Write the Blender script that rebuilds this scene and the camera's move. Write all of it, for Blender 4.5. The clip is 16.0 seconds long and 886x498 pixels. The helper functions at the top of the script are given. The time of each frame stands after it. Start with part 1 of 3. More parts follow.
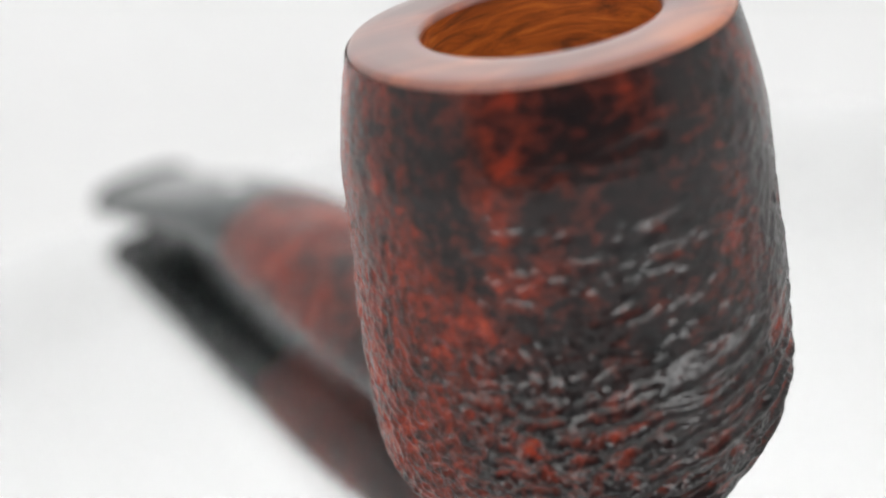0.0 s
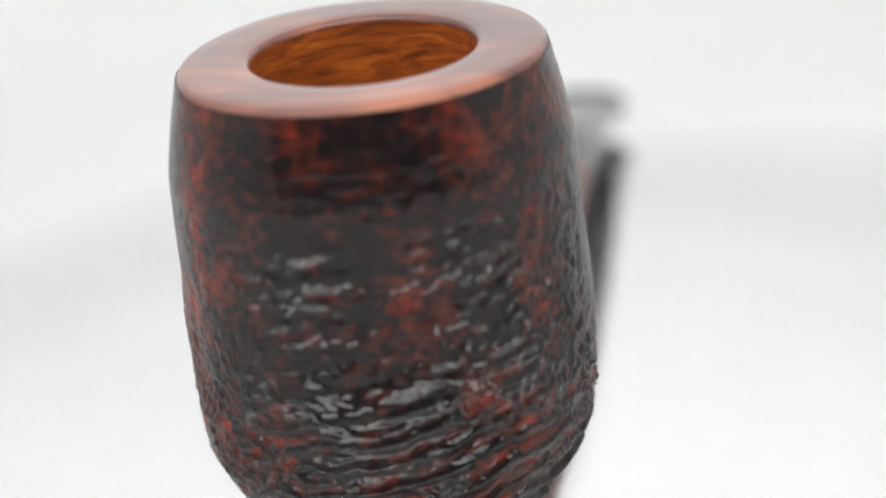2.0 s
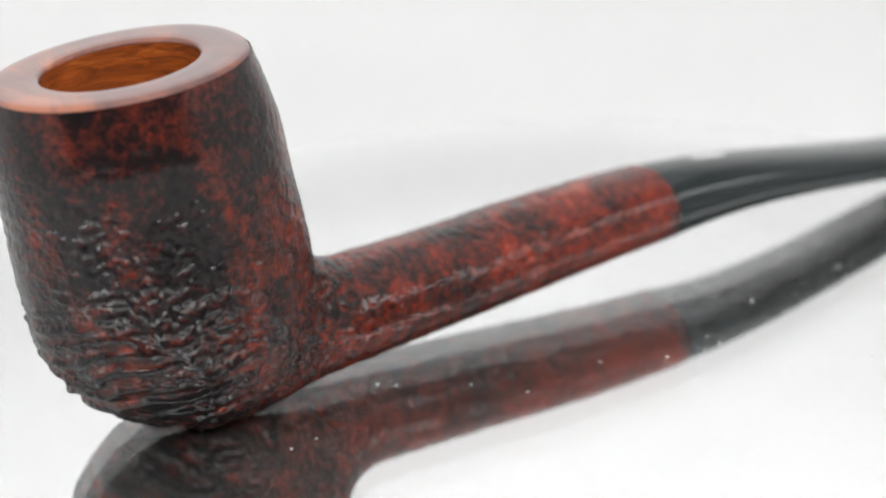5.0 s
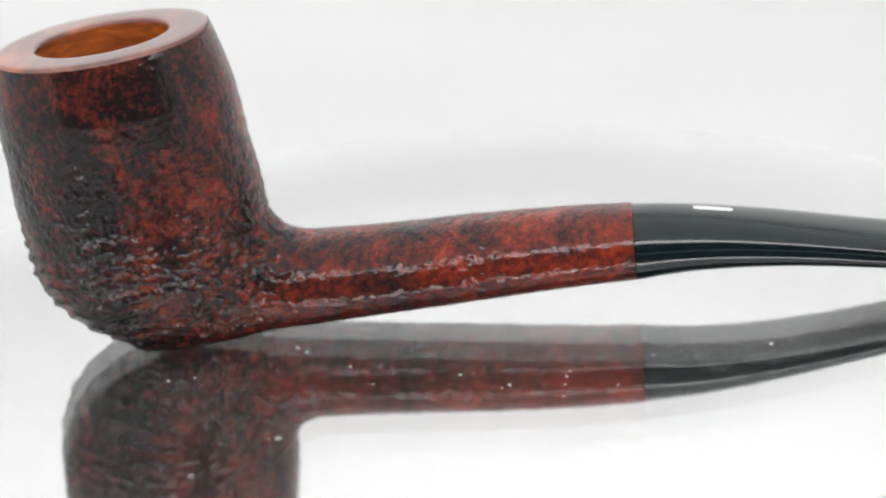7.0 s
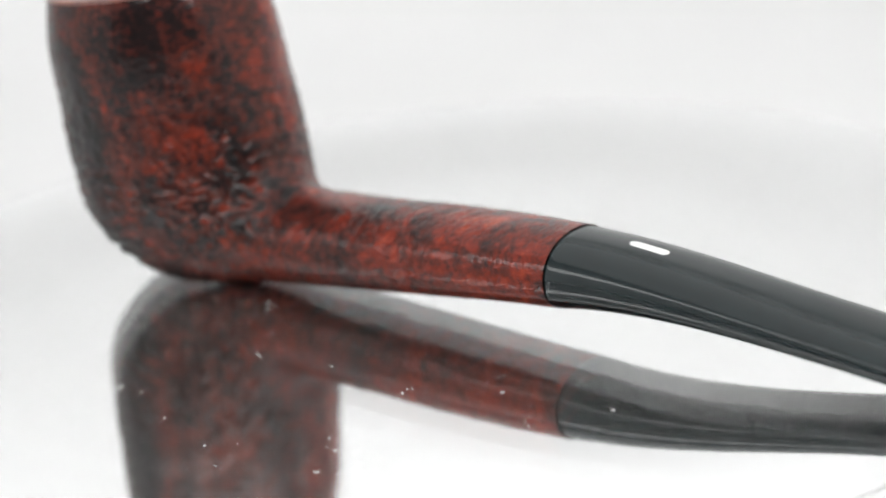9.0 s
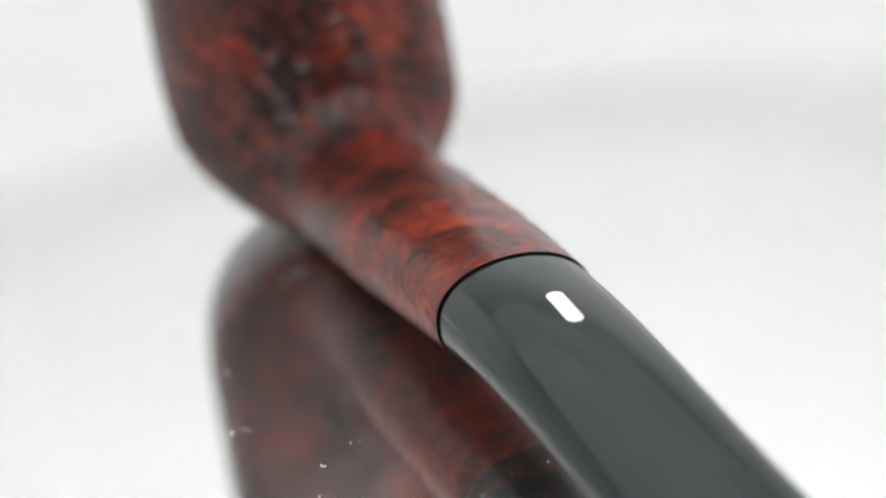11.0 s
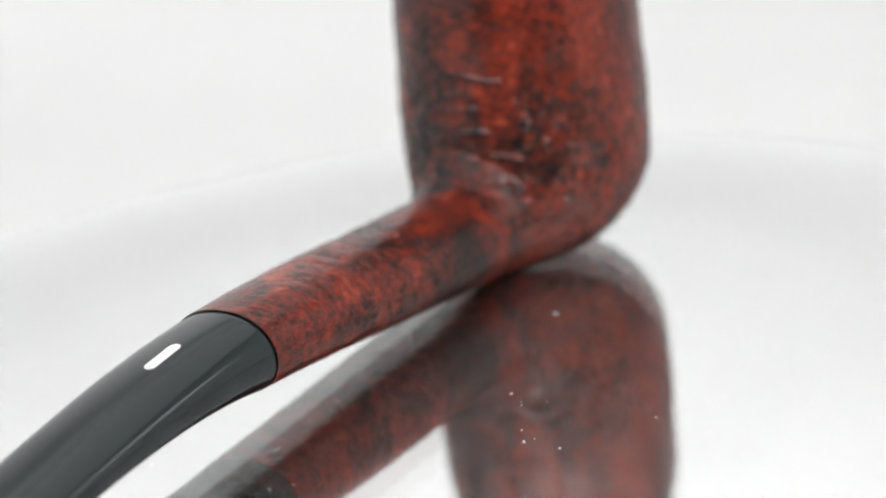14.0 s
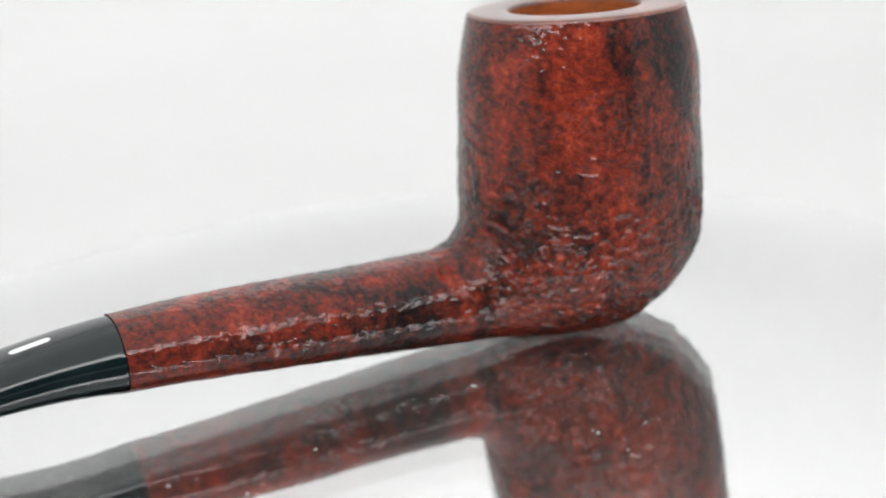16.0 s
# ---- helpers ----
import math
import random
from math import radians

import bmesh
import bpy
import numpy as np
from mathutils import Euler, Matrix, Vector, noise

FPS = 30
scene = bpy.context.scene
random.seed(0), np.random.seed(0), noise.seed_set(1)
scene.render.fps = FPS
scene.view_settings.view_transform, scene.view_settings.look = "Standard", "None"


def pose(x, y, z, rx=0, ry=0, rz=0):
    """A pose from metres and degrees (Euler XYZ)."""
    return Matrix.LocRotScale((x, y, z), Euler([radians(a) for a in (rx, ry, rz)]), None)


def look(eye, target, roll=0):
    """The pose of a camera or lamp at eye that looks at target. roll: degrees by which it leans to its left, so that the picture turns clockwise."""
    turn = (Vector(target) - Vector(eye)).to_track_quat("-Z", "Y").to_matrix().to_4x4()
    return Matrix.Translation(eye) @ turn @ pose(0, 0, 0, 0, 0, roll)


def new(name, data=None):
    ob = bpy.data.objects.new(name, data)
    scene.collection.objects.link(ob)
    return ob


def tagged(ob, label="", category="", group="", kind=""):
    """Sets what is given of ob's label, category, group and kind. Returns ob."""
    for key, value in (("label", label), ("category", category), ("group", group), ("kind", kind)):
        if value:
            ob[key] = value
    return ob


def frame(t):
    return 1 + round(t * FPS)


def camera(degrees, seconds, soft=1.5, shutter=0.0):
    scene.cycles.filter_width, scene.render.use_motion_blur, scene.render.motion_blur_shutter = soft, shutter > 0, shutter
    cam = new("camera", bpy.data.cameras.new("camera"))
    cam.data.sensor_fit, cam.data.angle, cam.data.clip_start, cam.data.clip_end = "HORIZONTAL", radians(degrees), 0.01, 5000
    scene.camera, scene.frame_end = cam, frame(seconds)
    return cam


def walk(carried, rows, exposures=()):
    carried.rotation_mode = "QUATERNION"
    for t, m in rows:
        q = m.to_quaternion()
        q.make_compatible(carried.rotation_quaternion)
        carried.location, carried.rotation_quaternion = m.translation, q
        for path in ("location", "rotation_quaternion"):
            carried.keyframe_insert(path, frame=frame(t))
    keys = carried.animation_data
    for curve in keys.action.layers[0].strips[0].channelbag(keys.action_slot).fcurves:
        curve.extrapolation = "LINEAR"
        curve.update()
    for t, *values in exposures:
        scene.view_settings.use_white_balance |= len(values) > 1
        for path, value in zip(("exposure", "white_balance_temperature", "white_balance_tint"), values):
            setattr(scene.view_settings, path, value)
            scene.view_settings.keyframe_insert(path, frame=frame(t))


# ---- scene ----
# One lens; the camera stands before a turntable, tilted and rolled a little, and slides to and fro.
cam = camera(24.81, 16.0, soft=2.0)
cam.data.dof.use_dof = True
cam.data.dof.aperture_fstop = 12.5
# the camera keeps refocusing: the point that is sharp moves with it
focus = new("focus_point")
cam.data.dof.focus_object = focus
# seconds, distance from the axis (mm), height (mm), yaw, pitch, roll (degrees), distance in focus (mm)
CAMERA = [
    (0, 199.9, 90.7, 2.54, -20.18, -12.17, 174),
    (0.5, 211.3, 93.0, 1.80, -19.89, -10.34, 183),
    (1, 220.1, 94.3, 1.27, -19.59, -8.94, 189),
    (1.5, 221.7, 93.6, 0.75, -19.47, -7.79, 188),
    (2, 215.9, 90.1, 0.31, -19.20, -6.79, 183),
    (2.5, 206.4, 85.8, -0.25, -19.01, -5.98, 174),
    (3, 198.4, 83.2, -0.66, -19.09, -5.52, 166),
    (3.5, 213.0, 88.9, -0.44, -19.44, -5.70, 185),
    (4, 235.9, 96.9, 0.22, -19.63, -5.98, 213),
    (4.5, 254.8, 103.0, 0.58, -19.65, -6.20, 236),
    (4.7, 261.1, 104.8, 0.71, -19.61, -6.29, 244),
    (5.25, 279.8, 108.5, 1.01, -19.35, -6.43, 267),
    (5.75, 294.2, 110.7, 1.19, -19.04, -6.38, 285),
    (6.25, 303.1, 112.3, 1.30, -18.79, -6.22, 297),
    (6.8, 303.8, 112.6, 1.33, -18.77, -6.05, 302),
    (7, 302.1, 112.1, 1.33, -18.84, -6.04, 298),
    (7.5, 298.4, 110.8, 1.36, -18.92, -6.10, 293),
    (8, 296.0, 109.7, 1.36, -19.05, -6.08, 285),
    (8.5, 295.5, 109.8, 1.37, -19.31, -6.29, 279),
    (9, 294.6, 109.6, 1.32, -19.53, -6.65, 272),
    (9.5, 288.2, 107.1, 1.10, -19.65, -7.09, 262),
    (10, 273.9, 101.2, 0.70, -19.62, -7.52, 244),
    (10.2, 264.7, 97.8, 0.51, -19.63, -7.63, 235),
    (10.7, 236.9, 88.2, 0.07, -19.60, -7.75, 207),
    (11.2, 208.2, 78.0, -0.20, -19.47, -7.74, 178),
    (11.7, 186.7, 69.7, -0.21, -19.23, -7.70, 156),
    (12.3, 182.7, 66.4, 0.31, -18.76, -7.66, 152),
    (12.5, 187.3, 67.6, 0.61, -18.57, -7.64, 156),
    (13, 213.0, 76.8, 0.53, -18.15, -7.64, 184),
    (13.5, 242.1, 88.6, 0.48, -18.17, -7.59, 216),
    (14, 266.7, 96.7, 0.75, -17.76, -6.91, 248),
    (14.5, 275.8, 101.4, 1.26, -17.75, -6.79, 264),
    (15, 281.5, 102.8, 1.67, -17.32, -6.52, 276),
    (15.5, 286.3, 102.8, 2.07, -16.79, -6.33, 286),
    (16, 287.2, 102.3, 2.46, -16.37, -6.29, 287),
]
# seconds, angle of the turntable (degrees)
TURN = [
    (0, -249.42),
    (0.5, -257.57),
    (1, -265.91),
    (1.5, -274.44),
    (2, -283.05),
    (2.5, -291.18),
    (3, -299.15),
    (3.5, -307.53),
    (4, -316.05),
    (4.5, -324.51),
    (4.7, -327.93),
    (5.25, -337.45),
    (5.75, -346.13),
    (6.25, -354.82),
    (6.8, -364.34),
    (7, -367.78),
    (7.5, -376.31),
    (8, -384.87),
    (8.5, -393.22),
    (9, -401.82),
    (9.5, -409.93),
    (10, -417.96),
    (10.2, -421.13),
    (10.7, -429.00),
    (11.2, -436.85),
    (11.7, -444.75),
    (12.3, -454.50),
    (12.5, -457.97),
    (13, -466.60),
    (13.5, -475.54),
    (14, -485.45),
    (14.5, -494.91),
    (15, -504.23),
    (15.5, -513.18),
    (16, -522.10),
]
# the turntable's axis in the pipe's own space (mm)
AXIS = (38.40, 4.34)


def camera_pose(dist, height, yaw, pitch, roll, sharp):
    place = Matrix.Translation((0, -dist / 1000, height / 1000))
    return place @ pose(0, 0, 0, 0, 0, -yaw) @ pose(0, 0, 0, 90 + pitch) @ pose(0, 0, 0, 0, 0, roll)


def table_pose(angle, ax, ay):
    return pose(0, 0, 0, 0, 0, angle) @ Matrix.Translation((-ax / 1000, -ay / 1000, 0))



# ---- world and light ----
world = bpy.data.worlds.new("studio")
world.use_nodes = True
world.node_tree.nodes["Background"].inputs["Color"].default_value = (0.05, 0.052, 0.055, 1)
world.node_tree.nodes["Background"].inputs["Strength"].default_value = 1.0
scene.world = world
OVERHEAD, FRONT, SIDE, BACK = 1.1, 8.6, 5.0, 5.88


# ---- materials ----
def material(name):
    m = bpy.data.materials.new(name)
    m.use_nodes = True
    nt = m.node_tree
    b = nt.nodes["Principled BSDF"]
    return m, nt, b


def node(nt, kind, **inputs):
    n = nt.nodes.new(kind)
    for k, v in inputs.items():
        n.inputs[k.replace("_", " ")].default_value = v
    return n


def ramp(nt, src, stops):
    r = nt.nodes.new("ShaderNodeValToRGB")
    e = r.color_ramp.elements
    while len(e) < len(stops):
        e.new(0.5)
    for el, (p, c) in zip(e, stops):
        el.position = p
        el.color = (*c, 1)
    nt.links.new(src, r.inputs["Fac"])
    return r.outputs["Color"]


def obj_coords(nt, scale=(1, 1, 1)):
    tc = nt.nodes.new("ShaderNodeTexCoord")
    mp = nt.nodes.new("ShaderNodeMapping")
    mp.inputs["Scale"].default_value = scale
    nt.links.new(tc.outputs["Object"], mp.inputs["Vector"])
    return mp.outputs["Vector"]


def noise_tex(nt, vec, scale, detail=4.0, rough=0.55, distortion=0.0):
    n = node(nt, "ShaderNodeTexNoise", Scale=scale, Detail=detail, Roughness=rough, Distortion=distortion)
    nt.links.new(vec, n.inputs["Vector"])
    return n.outputs["Fac"]


def bump(nt, b, height, strength, distance):
    n = node(nt, "ShaderNodeBump", Strength=strength, Distance=distance)
    nt.links.new(height, n.inputs["Height"])
    nt.links.new(n.outputs["Normal"], b.inputs["Normal"])


def briar_material():
    """Sandblasted briar: near-black stain over a red-orange ground, waxed."""
    m, nt, b = material("sandblasted_briar")
    v = obj_coords(nt)
    grain = obj_coords(nt, (1.0, 0.55, 1.1))
    patch = noise_tex(nt, obj_coords(nt, (1.0, 1.0, 0.62)), 135, 5, 0.62, 0.7)
    fine = noise_tex(nt, grain, 900, 4, 0.65, 0.5)
    relief = nt.nodes.new("ShaderNodeAttribute")
    relief.attribute_name = "relief"
    redness = nt.nodes.new("ShaderNodeAttribute")
    redness.attribute_name = "redness"
    # how much of the red ground shows
    s1 = nt.nodes.new("ShaderNodeMath"); s1.operation = "MULTIPLY_ADD"
    nt.links.new(patch, s1.inputs[0]); s1.inputs[1].default_value = 0.85; s1.inputs[2].default_value = -0.15
    s2 = nt.nodes.new("ShaderNodeMath"); s2.operation = "MULTIPLY_ADD"
    nt.links.new(fine, s2.inputs[0]); s2.inputs[1].default_value = 0.75; nt.links.new(s1.outputs[0], s2.inputs[2])
    s3 = nt.nodes.new("ShaderNodeMath"); s3.operation = "MULTIPLY_ADD"
    nt.links.new(relief.outputs["Fac"], s3.inputs[0]); s3.inputs[1].default_value = -0.42; nt.links.new(s2.outputs[0], s3.inputs[2])
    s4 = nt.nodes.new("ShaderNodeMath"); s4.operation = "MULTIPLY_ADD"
    nt.links.new(redness.outputs["Fac"], s4.inputs[0]); s4.inputs[1].default_value = 0.17; nt.links.new(s3.outputs[0], s4.inputs[2])
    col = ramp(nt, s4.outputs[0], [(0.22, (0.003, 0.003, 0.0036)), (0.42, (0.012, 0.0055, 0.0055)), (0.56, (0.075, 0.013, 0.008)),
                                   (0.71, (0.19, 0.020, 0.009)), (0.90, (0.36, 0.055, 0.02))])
    nt.links.new(col, b.inputs["Base Color"])
    r = nt.nodes.new("ShaderNodeMapRange")
    nt.links.new(fine, r.inputs["Value"])
    r.inputs["To Min"].default_value, r.inputs["To Max"].default_value = 0.32, 0.5
    nt.links.new(r.outputs["Result"], b.inputs["Roughness"])
    b.inputs["Specular IOR Level"].default_value = 0.07
    b.inputs["Coat Weight"].default_value = 0.62
    b.inputs["Coat Roughness"].default_value = 0.12
    pits = noise_tex(nt, grain, 1500, 4, 0.6)
    hsum = nt.nodes.new("ShaderNodeMath"); hsum.operation = "ADD"
    nt.links.new(fine, hsum.inputs[0]); nt.links.new(pits, hsum.inputs[1])
    bump(nt, b, hsum.outputs[0], 0.9, 0.00025)
    grit = node(nt, "ShaderNodeBump", Strength=0.32, Distance=0.0002)
    nt.links.new(noise_tex(nt, grain, 1150, 1.0, 0.45), grit.inputs["Height"])
    nt.links.new(grit.outputs["Normal"], b.inputs["Coat Normal"])
    return m


def rim_material():
    m, nt, b = material("polished_briar_rim")
    v = obj_coords(nt, (1.0, 0.22, 1.0))
    n = noise_tex(nt, v, 150, 5, 0.6, 0.6)
    blotch = noise_tex(nt, obj_coords(nt), 60, 2, 0.5)
    s = nt.nodes.new("ShaderNodeMath"); s.operation = "MULTIPLY_ADD"
    nt.links.new(blotch, s.inputs[0]); s.inputs[1].default_value = 0.7; nt.links.new(n, s.inputs[2])
    col = ramp(nt, s.outputs[0], [(0.50, (0.06, 0.022, 0.02)), (0.72, (0.12, 0.034, 0.025)), (0.86, (0.21, 0.058, 0.034)), (0.97, (0.40, 0.120, 0.05))])
    nt.links.new(col, b.inputs["Base Color"])
    b.inputs["Roughness"].default_value = 0.3
    b.inputs["Coat Weight"].default_value = 1.0
    b.inputs["Coat Roughness"].default_value = 0.3
    bump(nt, b, n, 0.15, 0.0001)
    return m


def chamber_material():
    m, nt, b = material("bare_briar")
    v = obj_coords(nt, (0.5, 0.5, 3.0))
    n = noise_tex(nt, v, 260, 6, 0.65, 1.2)
    col = ramp(nt, n, [(0.3, (0.10, 0.020, 0.003)), (0.45, (0.24, 0.050, 0.005)), (0.58, (0.38, 0.086, 0.009)), (0.75, (0.58, 0.18, 0.025))])
    nt.links.new(col, b.inputs["Base Color"])
    b.inputs["Roughness"].default_value = 0.5
    bump(nt, b, n, 0.4, 0.0002)
    return m


def vulcanite_material():
    m, nt, b = material("black_vulcanite")
    v = obj_coords(nt)
    n = noise_tex(nt, v, 240, 4, 0.6)
    col = ramp(nt, n, [(0.3, (0.003, 0.008, 0.009)), (0.7, (0.006, 0.014, 0.0155))])
    nt.links.new(col, b.inputs["Base Color"])
    r = nt.nodes.new("ShaderNodeMapRange")
    nt.links.new(n, r.inputs["Value"])
    r.inputs["To Min"].default_value, r.inputs["To Max"].default_value = 0.13, 0.17
    nt.links.new(r.outputs["Result"], b.inputs["Roughness"])
    b.inputs["IOR"].default_value = 1.53
    bump(nt, b, noise_tex(nt, v, 900, 3), 0.03, 0.00005)
    return m


def plain_material(name, colour, rough=0.5, var=0.06, scale=40.0, spec=0.5):
    m, nt, b = material(name)
    v = obj_coords(nt)
    n = noise_tex(nt, v, scale, 4, 0.6)
    col = ramp(nt, n, [(0.3, tuple(c * (1 - var) for c in colour)), (0.7, tuple(min(1, c * (1 + var)) for c in colour))])
    nt.links.new(col, b.inputs["Base Color"])
    b.inputs["Roughness"].default_value = rough
    b.inputs["Specular IOR Level"].default_value = spec
    bump(nt, b, noise_tex(nt, v, scale * 12, 3), 0.1, 0.0002)
    return m


def half_mirror_material():
    """Upper face of the mirror plate: reflects most, lets the rest through to the silvering below."""
    m = bpy.data.materials.new("half_mirror")
    m.use_nodes = True
    nt = m.node_tree
    nt.nodes.clear()
    out = nt.nodes.new("ShaderNodeOutputMaterial")
    mx = nt.nodes.new("ShaderNodeMixShader")
    # towards the rim the upper coating is dense
    tc = nt.nodes.new("ShaderNodeTexCoord")
    away = nt.nodes.new("ShaderNodeVectorMath")
    away.operation = "DISTANCE"
    nt.links.new(tc.outputs["Object"], away.inputs[0])
    away.inputs[1].default_value = (AXIS[0] * 0.001, AXIS[1] * 0.001, 0)
    dense = nt.nodes.new("ShaderNodeMapRange")
    nt.links.new(away.outputs["Value"], dense.inputs["Value"])
    dense.inputs["From Min"].default_value, dense.inputs["From Max"].default_value = 0.062, 0.094
    dense.inputs["To Min"].default_value, dense.inputs["To Max"].default_value = 0.64, 0.9
    nt.links.new(dense.outputs["Result"], mx.inputs["Fac"])
    tr = nt.nodes.new("ShaderNodeBsdfTransparent")
    gl = nt.nodes.new("ShaderNodeBsdfGlossy")
    gl.inputs["Roughness"].default_value = 0.05
    tint = ramp(nt, dense.outputs["Result"], [(0.64, (0.98, 0.984, 0.984)), (0.9, (0.985, 0.988, 0.988))])
    nt.links.new(tint, gl.inputs["Color"])
    nt.links.new(tr.outputs[0], mx.inputs[1])
    nt.links.new(gl.outputs[0], mx.inputs[2])
    # a thin film of dust over it
    film = nt.nodes.new("ShaderNodeMixShader")
    v = obj_coords(nt)
    lint = nt.nodes.new("ShaderNodeMapRange")
    nt.links.new(noise_tex(nt, v, 30, 5, 0.65, 0.3), lint.inputs["Value"])
    lint.inputs["From Min"].default_value, lint.inputs["From Max"].default_value = 0.3, 0.7
    lint.inputs["To Min"].default_value, lint.inputs["To Max"].default_value = 0.008, 0.022
    nt.links.new(lint.outputs["Result"], film.inputs["Fac"])
    df = nt.nodes.new("ShaderNodeBsdfDiffuse")
    df.inputs["Color"].default_value = (0.8, 0.79, 0.77, 1)
    nt.links.new(mx.outputs[0], film.inputs[1])
    nt.links.new(df.outputs[0], film.inputs[2])
    nt.links.new(film.outputs[0], out.inputs["Surface"])
    return m


def silver_material():
    m, nt, b = material("silvered_back")
    b.inputs["Base Color"].default_value = (0.98, 0.984, 0.984, 1)
    b.inputs["Metallic"].default_value = 1.0
    b.inputs["Roughness"].default_value = 0.05
    return m


def glow_material(name, strength, colour=(1, 1, 1)):
    m = bpy.data.materials.new(name)
    m.use_nodes = True
    nt = m.node_tree
    nt.nodes.clear()
    out = nt.nodes.new("ShaderNodeOutputMaterial")
    em = nt.nodes.new("ShaderNodeEmission")
    em.inputs["Color"].default_value = (*colour, 1)
    em.inputs["Strength"].default_value = strength
    nt.links.new(em.outputs[0], out.inputs["Surface"])
    return m


BRIAR, RIM, CHAMBER, VULCANITE = briar_material(), rim_material(), chamber_material(), vulcanite_material()
HALF_MIRROR, SILVER = half_mirror_material(), silver_material()
TENT = plain_material("white_tent_fabric", (0.75, 0.75, 0.748), 0.9, 0.02, 6.0, 0.2)
WHITE_ACRYLIC = plain_material("white_acrylic", (0.8, 0.8, 0.8), 0.3, 0.02, 20.0)
DARK_WALL = plain_material("dark_studio_wall", (0.06, 0.062, 0.065), 0.9, 0.1, 6.0, 0.2)
BLACK_METAL = plain_material("black_metal", (0.02, 0.02, 0.02), 0.45, 0.1, 60.0)
INLAY = plain_material("white_inlay", (0.88, 0.88, 0.87), 0.22, 0.03, 300.0)
DUST = plain_material("white_dust", (0.9, 0.9, 0.88), 0.8, 0.05, 500.0)
OVERHEAD_GLOW = glow_material("overhead_diffuser", OVERHEAD, (1.0, 1.0, 0.997))
SIDE_GLOW = glow_material("side_diffuser", SIDE, (1.0, 1.0, 0.997))
BACK_GLOW = glow_material("background_diffuser", BACK, (1.0, 1.0, 1.0))
FRONT_GLOW = glow_material("front_diffuser", FRONT, (1.0, 1.0, 0.997))


# ---- mesh helpers ----
def mesh_from(name, verts, faces, mat, smooth=True):
    me = bpy.data.meshes.new(name)
    me.from_pydata([tuple(map(float, v)) for v in verts], [], [tuple(map(int, f)) for f in faces])
    me.materials.append(mat)
    if smooth:
        me.polygons.foreach_set("use_smooth", [True] * len(me.polygons))
    me.update()
    return me


def child(name, me, parent, label=""):
    ob = new(name, me)
    ob.parent = parent
    return tagged(ob, label)


def part(name, bm, mat, parent, label="", smooth=False):
    me = bpy.data.meshes.new(name)
    bm.to_mesh(me)
    bm.free()
    me.materials.append(mat)
    if smooth:
        me.polygons.foreach_set("use_smooth", [True] * len(me.polygons))
    return child(name, me, parent, label)


def box(x0, x1, y0, y1, z0, z1, bevel=0.0, seg=2):
    bm = bmesh.new()
    bmesh.ops.create_cube(bm, size=1.0)
    for v in bm.verts:
        v.co = Vector(((x0 + x1) / 2 + v.co.x * (x1 - x0), (y0 + y1) / 2 + v.co.y * (y1 - y0), (z0 + z1) / 2 + v.co.z * (z1 - z0)))
    if bevel:
        bmesh.ops.bevel(bm, geom=bm.edges[:], offset=bevel, segments=seg, affect="EDGES", profile=0.6)
    return bm


def rings_to_mesh(rings, close_start=False, close_end=False):
    """Joins equal rings of points to one skin."""
    n = len(rings[0])
    verts = [p for r in rings for p in r]
    faces = []
    for i in range(len(rings) - 1):
        for j in range(n):
            k = (j + 1) % n
            faces.append((i * n + j, i * n + k, (i + 1) * n + k, (i + 1) * n + j))
    if close_start:
        faces.append(tuple(range(n))[::-1])
    if close_end:
        faces.append(tuple(range((len(rings) - 1) * n, len(rings) * n)))
    return verts, faces


def lathe(profile, n=160, centre=(0.0, 0.0)):
    rings = []
    for r, z in profile:
        rings.append([(centre[0] + r * math.cos(2 * math.pi * j / n), centre[1] + r * math.sin(2 * math.pi * j / n), z) for j in range(n)])
    return rings_to_mesh(rings)


# ---- lattice noise on arrays ----
_table = np.random.RandomState(7).rand(32, 32, 32)


def vnoise(p):
    i = np.floor(p).astype(int)
    f = p - i
    f = f * f * (3 - 2 * f)
    out = 0
    for dx in (0, 1):
        for dy in (0, 1):
            for dz in (0, 1):
                w = (f[:, 0] if dx else 1 - f[:, 0]) * (f[:, 1] if dy else 1 - f[:, 1]) * (f[:, 2] if dz else 1 - f[:, 2])
                out = out + w * _table[(i[:, 0] + dx) % 32, (i[:, 1] + dy) % 32, (i[:, 2] + dz) % 32]
    return out


def fbm(p, octaves=3, gain=0.55):
    total, amp, norm = 0, 1.0, 0.0
    for o in range(octaves):
        total = total + amp * vnoise(p * (2.03 ** o) + 11.7 * o)
        norm += amp
        amp *= gain
    return total / norm


# ---- the pipe: all sizes in millimetres here ----
MM = 0.001
RIM_Z, CHAMBER_R, JOINT_X = 46.4, 10.0, 75.8
BOWL = [(0.0, 0.0), (4.2, 0.25), (7.4, 0.95), (10.3, 2.3), (12.7, 4.3), (14.8, 7.1), (16.4, 10.8), (17.5, 15.2), (18.15, 20.2), (18.3, 25.4),
        (18.05, 31.2), (17.55, 37.0), (16.9, 42.4), (16.15, 46.4), (15.6, 49.0), (15.0, 55.0)]
SHANK_X = [-10.00, 10.00, 25.50, 40.00, 55.00, 66.60, 75.80, 90.00]
SHANK_Z = [7.05, 7.35, 7.90, 8.62, 9.53, 10.05, 10.19, 10.30]
SHANK_HZ = [8.25, 7.85, 7.10, 6.53, 6.22, 5.85, 5.56, 5.10]
SHANK_HY = [8.60, 9.00, 9.50, 9.55, 9.20, 8.75, 8.23, 7.90]
